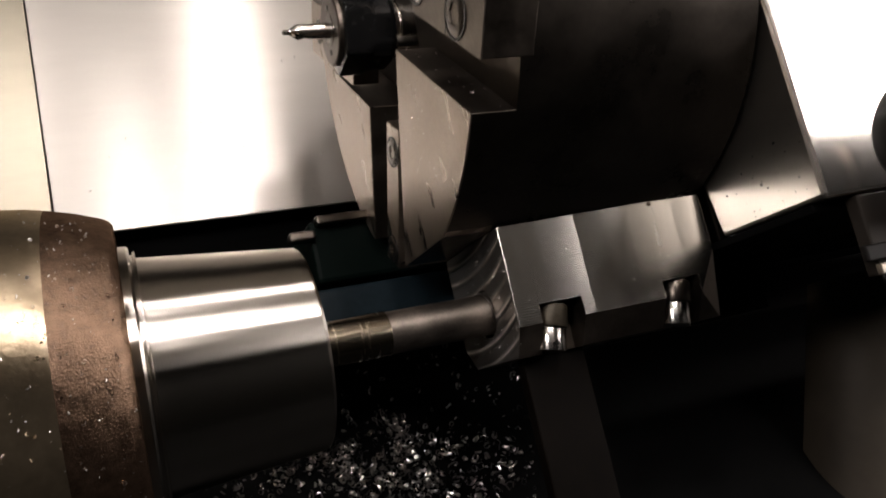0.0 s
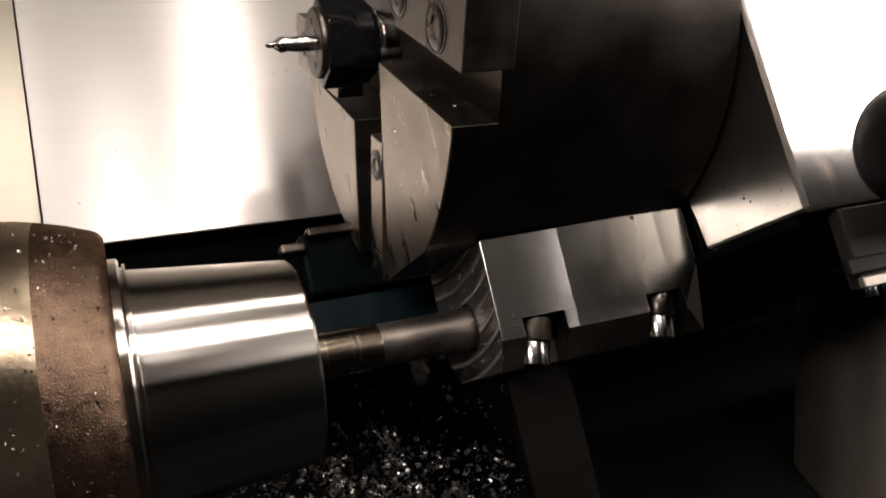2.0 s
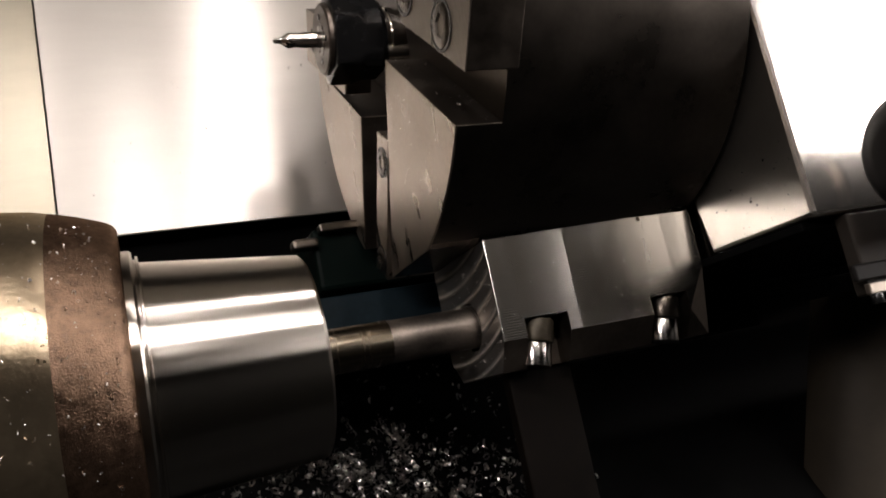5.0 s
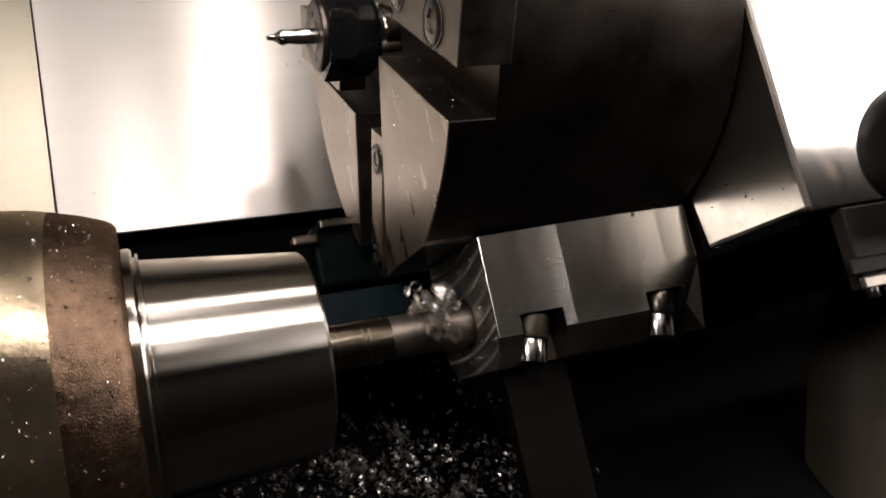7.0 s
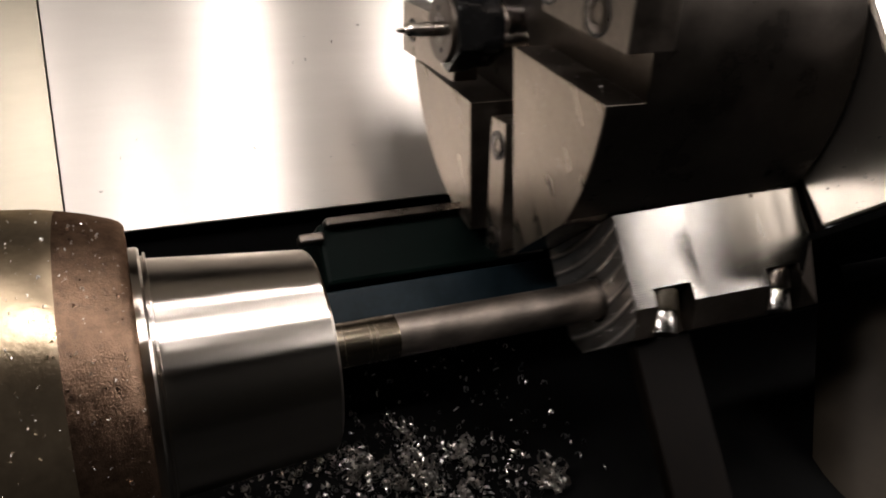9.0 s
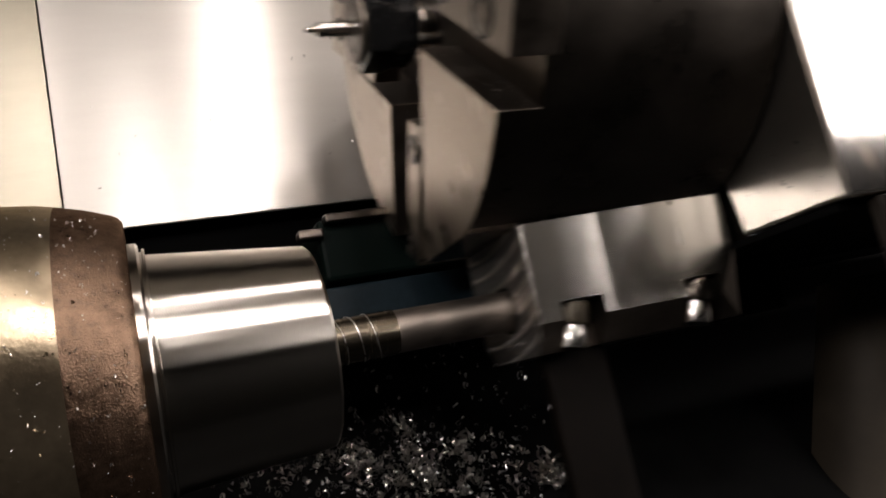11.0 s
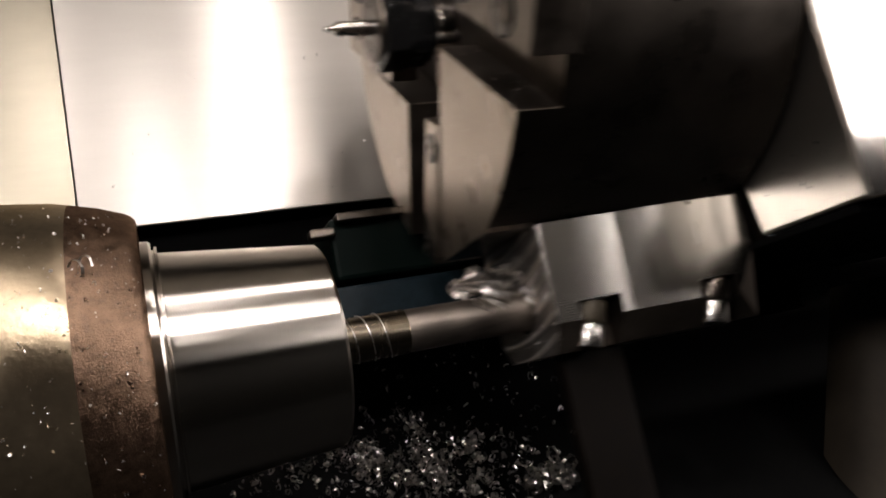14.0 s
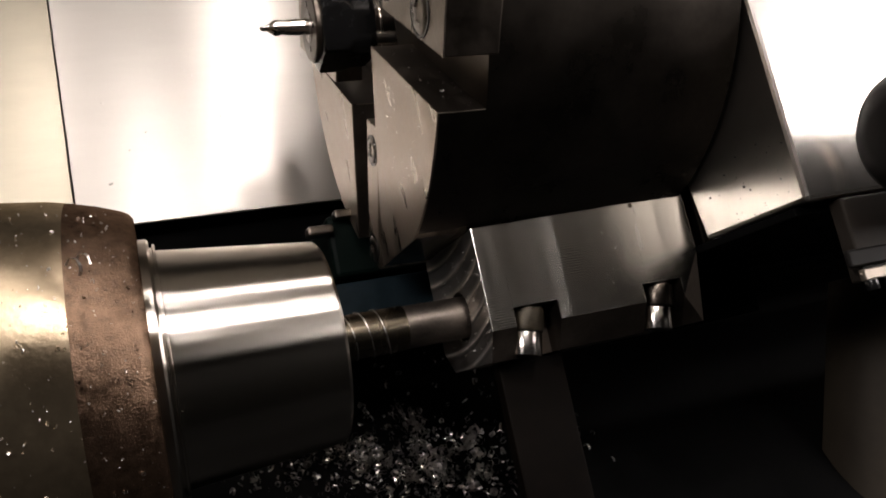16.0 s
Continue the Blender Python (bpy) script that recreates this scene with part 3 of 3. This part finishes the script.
# heaps on the tray: x, y, spread along x and y, pieces
HEAPS = ((0.155, 0.090, 0.006, 0.016, 150), (0.150, 0.055, 0.010, 0.020, 200), (0.112, 0.080, 0.010, 0.014, 220), (0.125, 0.055, 0.014, 0.012, 160), (0.070, 0.085, 0.022, 0.014, 240),
         (0.185, 0.065, 0.012, 0.018, 110), (0.215, 0.055, 0.012, 0.016, 90), (0.172, 0.030, 0.030, 0.012, 200))
for x, y, wx, wy, count in HEAPS:
    for k in range(int(0.62 * count)):
        dx, dy = rnd.gauss(0, 1), rnd.gauss(0, 1)
        rise = 0.009 * math.exp(-0.7 * (dx * dx + dy * dy)) * rnd.random()
        curl(bm, Vector((x + wx * dx, y + wy * dy, -0.1688 + rise)), rnd.choice((0.0018, 0.0026, 0.0038, 0.0050)), rnd)
for i in range(240):
    curl(bm, Vector((rnd.uniform(0.04, 0.28), rnd.gauss(0.105, 0.05), -0.1688)), rnd.choice((0.0016, 0.0026, 0.0038, 0.0050)), rnd)
for i in range(9):
    a, size = rnd.uniform(1.2, 2.2), rnd.uniform(0.008, 0.018)
    c = Vector((rnd.gauss(0.145, 0.03), rnd.gauss(0.065, 0.02), -0.163))
    for k in range(5):
        curl(bm, c + Vector((math.cos(a), math.sin(a), 0.12)) * size * (k / 4 - 0.5), 0.0036, rnd)
pile = part("swarf_pile", bm, SWARF)
pile.matrix_world = FLAT
tagged(pile, "scattered bright metal swarf lying on the black tray", "swarf", "", "stuff")


bm = bmesh.new()
for i in range(480):
    x, a = rnd.uniform(-0.075, -0.005), radians(rnd.uniform(120, 300))
    r = np.interp(x, (-0.06, -0.034, -0.018, -0.006), (0.0806, 0.0781, 0.0744, 0.0698))
    curl(bm, Vector((x, r * math.cos(a), CHUCK_P + r * math.sin(a))), rnd.choice((0.0004, 0.0005, 0.0006, 0.0007, 0.0010, 0.0015)), rnd)
tagged(part("swarf_specks", bm, SWARF, chuck, "fine bright swarf stuck to the body"), kind="stuff")

bm = bmesh.new()
for i in range(70):
    curl(bm, Vector((rnd.uniform(-0.02, 0.28), 0.2316, rnd.uniform(0.14, 0.36))), rnd.choice((0.0012, 0.0018, 0.0028)), rnd)
drops = part("stuck_swarf", bm, SWARF)
drops.matrix_world = LATHE
tagged(drops, "fine swarf stuck to the stainless way cover", "swarf", "", "stuff")
bm = bmesh.new()
for i in range(26):
    a = rnd.random()
    q, p = -0.093 + 0.067 * a, 0.0742 + 0.0604 * a
    curl(bm, Vector((rnd.uniform(0.1345, 0.152), q - 0.0003, p + 0.0003)), rnd.choice((0.0005, 0.0007, 0.0012)), rnd)
for i in range(40):
    curl(bm, Vector((0.1328, rnd.uniform(-0.07, 0.01), rnd.uniform(0.06, 0.115))), rnd.choice((0.0005, 0.0007)), rnd)
for i in range(150):
    curl(bm, Vector((0.1584, rnd.uniform(-0.035, 0.02), rnd.uniform(-0.022, 0.03))), rnd.choice((0.0005, 0.0008, 0.0011)), rnd)
for i in range(60):
    curl(bm, Vector((rnd.uniform(0.166, 0.250), -0.0367, rnd.uniform(-0.008, 0.034))), rnd.choice((0.0004, 0.0006, 0.0009)), rnd)
tagged(part("swarf_specks", bm, SWARF, turret, "fine bright swarf"), kind="stuff")
bm = bmesh.new()
for i in range(34):
    curl(bm, Vector((0.2772, rnd.uniform(-0.110, -0.055), rnd.uniform(0.015, 0.05))), rnd.choice((0.0005, 0.0007, 0.0013)), rnd)
tagged(part("dark_specks", bm, OXIDE, turret, "dark grit stuck to the housing"), kind="stuff")


def chip(size, turns, seed, label, width=0.16, wobble=0.15):
    """A curled ribbon of swarf, wound round its own x axis."""
    r = random.Random(seed)
    bm = bmesh.new()
    n = int(14 * turns)
    prev = None
    for i in range(n + 1):
        a = 2 * math.pi * turns * i / n
        rad = size * (0.5 + wobble * math.sin(a * 0.7 + seed))
        x = size * 0.55 * (i / n - 0.5) * turns
        w = size * width * (0.6 + 0.4 * math.sin(math.pi * i / n))
        o = Vector((x, rad * math.cos(a), rad * math.sin(a)))
        t = Vector((w, w * 0.4 * r.uniform(-1, 1), w * 0.4 * r.uniform(-1, 1)))
        out = Vector((0, math.cos(a), math.sin(a))) * 0.00018
        four = [bm.verts.new(v) for v in (o, o + t, o + t + out, o + out)]
        if prev:
            for k in range(4):
                bm.faces.new((prev[k], prev[(k + 1) % 4], four[(k + 1) % 4], four[k]))
        else:
            bm.faces.new(four)
        prev = four
    bm.faces.new(prev[::-1])
    ob = part("swarf_curl", bm, SWARF, None, "", True)
    return tagged(ob, label, "swarf", "swarf curls", "")


rings = [chip(0.0222, 0.8, 5 + k, "thin swarf ring wound round the bar stub", 0.02, 0.008) for k in range(3)]
# time of fall, landing place on the tray, size
FALLS = [(0.66, (0.175, 0.03), 0.018), (2.20, (0.120, 0.07), 0.020), (3.78, (0.230, 0.02), 0.028), (3.83, (0.205, 0.00), 0.020), (7.18, (0.150, 0.05), 0.024), (7.30, (0.215, -0.01), 0.020), (8.60, (0.185, 0.06), 0.020),
         (12.58, (0.215, 0.02), 0.022), (14.00, (0.170, -0.01), 0.025), (14.12, (0.190, -0.02), 0.022)]


def tangle(size, seed, label):
    """A loose clump of short bent ribbons of swarf."""
    r = random.Random(seed)
    bm = bmesh.new()
    for k in range(11):
        c = Vector((r.gauss(0, 0.55), r.gauss(0, 0.3), r.gauss(0, 0.3))) * size * 0.6
        for j in range(3):
            curl(bm, c + Vector((r.uniform(-1, 1), r.uniform(-1, 1), r.uniform(-1, 1))) * size * 0.12, size * r.uniform(0.16, 0.42), r)
    return tagged(part("swarf_curl", bm, SWARF), label, "swarf", "swarf curls", "stuff")


fallers = [tangle(size, 20 + k, "clump of curled bright swarf flung off the drill onto the tray") for k, (t, place, size) in enumerate(FALLS)]
lander = chip(0.007, 1.5, 41, "small bright swarf curl on the chuck")

# ---- what moves ----
SLIDE = [
    (0, 0.0026), (0.1, 0.0017), (0.2, 0.0009), (0.3, 0.0006), (0.4, -0.0003), (0.5, 0.0005),
    (0.6, 0.011), (0.7, 0.0296), (0.8, 0.0617), (0.9, 0.0669), (1, 0.0397), (1.1, 0.0257),
    (1.2, 0.0013), (1.3, 0.0005), (1.4, 0.0003), (1.5, 0), (1.6, 0.0001), (1.8, -0.0008),
    (2, -0.0017), (2.1, -0.0015), (2.2, 0.0128), (2.3, 0.0297), (2.4, 0.0587), (2.5, 0.0632),
    (2.6, 0.0383), (2.7, 0.0236), (2.8, 0.0002), (2.9, -0.0018), (3, -0.0017), (3.2, -0.002),
    (3.4, -0.0029), (3.6, -0.0046), (3.7, -0.005), (3.8, 0.0079), (3.9, 0.0245), (4, 0.0566),
    (4.1, 0.0621), (4.2, 0.0424), (4.3, 0.0253), (4.4, -0.0004), (4.5, -0.003), (4.6, -0.0032),
    (4.7, -0.0045), (5.3, -0.0062), (5.4, 0), (5.5, 0.018), (5.6, 0.042), (5.7, 0.062),
    (5.8, 0.058), (5.9, 0.035), (6, 0.012), (6.1, -0.0065), (6.2, -0.0078), (6.8, -0.0087),
    (6.9, -0.0087), (7, -0.0087), (7.1, -0.0006), (7.2, 0.0339), (7.3, 0.0499), (7.4, 0.0647),
    (7.5, 0.0534), (7.6, 0.0227), (7.7, 0.0062), (7.8, -0.0076), (7.9, -0.0082), (8.1, -0.009),
    (8.3, -0.0094), (8.5, -0.0098), (8.6, -0.0104), (8.7, -0.0093), (8.8, 0.0076), (8.9, 0.0241),
    (9, 0.0615), (9.1, 0.0652), (9.2, 0.0366), (9.3, 0.012), (9.4, -0.006), (9.5, -0.0108),
    (10.3, -0.0115), (10.4, -0.004), (10.5, 0.018), (10.6, 0.042), (10.7, 0.062), (10.8, 0.06),
    (10.9, 0.035), (11, 0.01), (11.1, -0.0095), (11.3, -0.0123), (11.6, -0.0137), (11.9, -0.0154),
    (12, -0.0153), (12.1, -0.015), (12.2, 0.0128), (12.3, 0.029585), (12.4, 0.058976), (12.5, 0.064602),
    (12.6, 0.052574), (12.7, 0.024638), (12.8, 0.0005), (12.9, -0.0165), (13, -0.0157), (13.1, -0.0165),
    (13.5, -0.0166), (13.8, -0.0178), (13.9, -0.011), (14, 0.0136), (14.1, 0.037345), (14.2, 0.060431),
    (14.3, 0.06111), (14.4, 0.038024), (14.5, 0.0166), (14.6, -0.0083), (14.7, -0.0174), (14.8, -0.0176),
    (15, -0.0182), (15.4, -0.0182), (15.7, -0.0194), (16, -0.0196),
]


def slide(t):
    return float(np.interp(t, [r[0] for r in SLIDE], [r[1] for r in SLIDE]))


def motions():
    walk(turret, [(t, pose(d, 0, 0) @ LATHE) for t, d in SLIDE])
    steps = [k / 10 for k in range(161)]
    for k, ob in enumerate(rings):
        home = LATHE @ pose(0.080 + 0.0095 * k, 0, 0.001, 40 * k, 0, 5 - 4 * k)
        walk(ob, [(t, pose(slide(t), 0, 0) @ LATHE @ pose(0.1610, 0, 0.001, 40 * k, 0, 5 - 4 * k)) for t in steps if t <= 10.5] + [(11.0, home), (16.0, home)])
    for k, (ob, (t0, (x, y), size)) in enumerate(zip(fallers, FALLS)):
        bore = LATHE @ pose(0.045 - 0.004 * k, 0, 0.001)
        first = max(0.1, t0 - 0.35)
        rows = [(0.0, bore), (first - 0.1, bore)] if first > 0.15 else [(0.0, bore)]
        count = round((t0 + 0.1 - first) / 0.1)
        for i in range(count + 1):
            t = first + 0.1 * i
            rows.append((t, pose(slide(t), 0, 0) @ LATHE @ pose(0.143 + 0.002 * math.sin(5 * i), 0, 0.001, 77 * i + 50 * k) @ pose(0, -0.013 - 0.0008 * i, 0, 0, 12 * math.sin(i), 15 * math.cos(i))))
        start = rows[-1][1].translation
        for i in range(1, 4):
            f = i / 3
            z = start.z + (AXIS_Z - 0.170 + 0.55 * size - start.z) * f * f
            rows.append((t0 + 0.1 + 0.08 * i, pose(start.x + (x - start.x) * f, start.y + (y - start.y) * f, z, 77 * count + 50 * k - 45 + 60 * i, 20 * i, 30 * i)))
        rows.append((16.0, rows[-1][1]))
        walk(ob, rows)
    perch = LATHE @ pose(-0.024, -0.068, CHUCK_P + 0.036, 10, 0, 30)
    walk(lander, [(0.0, LATHE @ pose(0.05, 0, 0.001)), (12.2, LATHE @ pose(0.05, 0, 0.001)), (12.4, LATHE @ pose(0.13, -0.02, 0.03, 60)), (12.5, LATHE @ pose(0.06, -0.07, 0.07, 40)), (12.6, perch), (16.0, perch)])


motions()
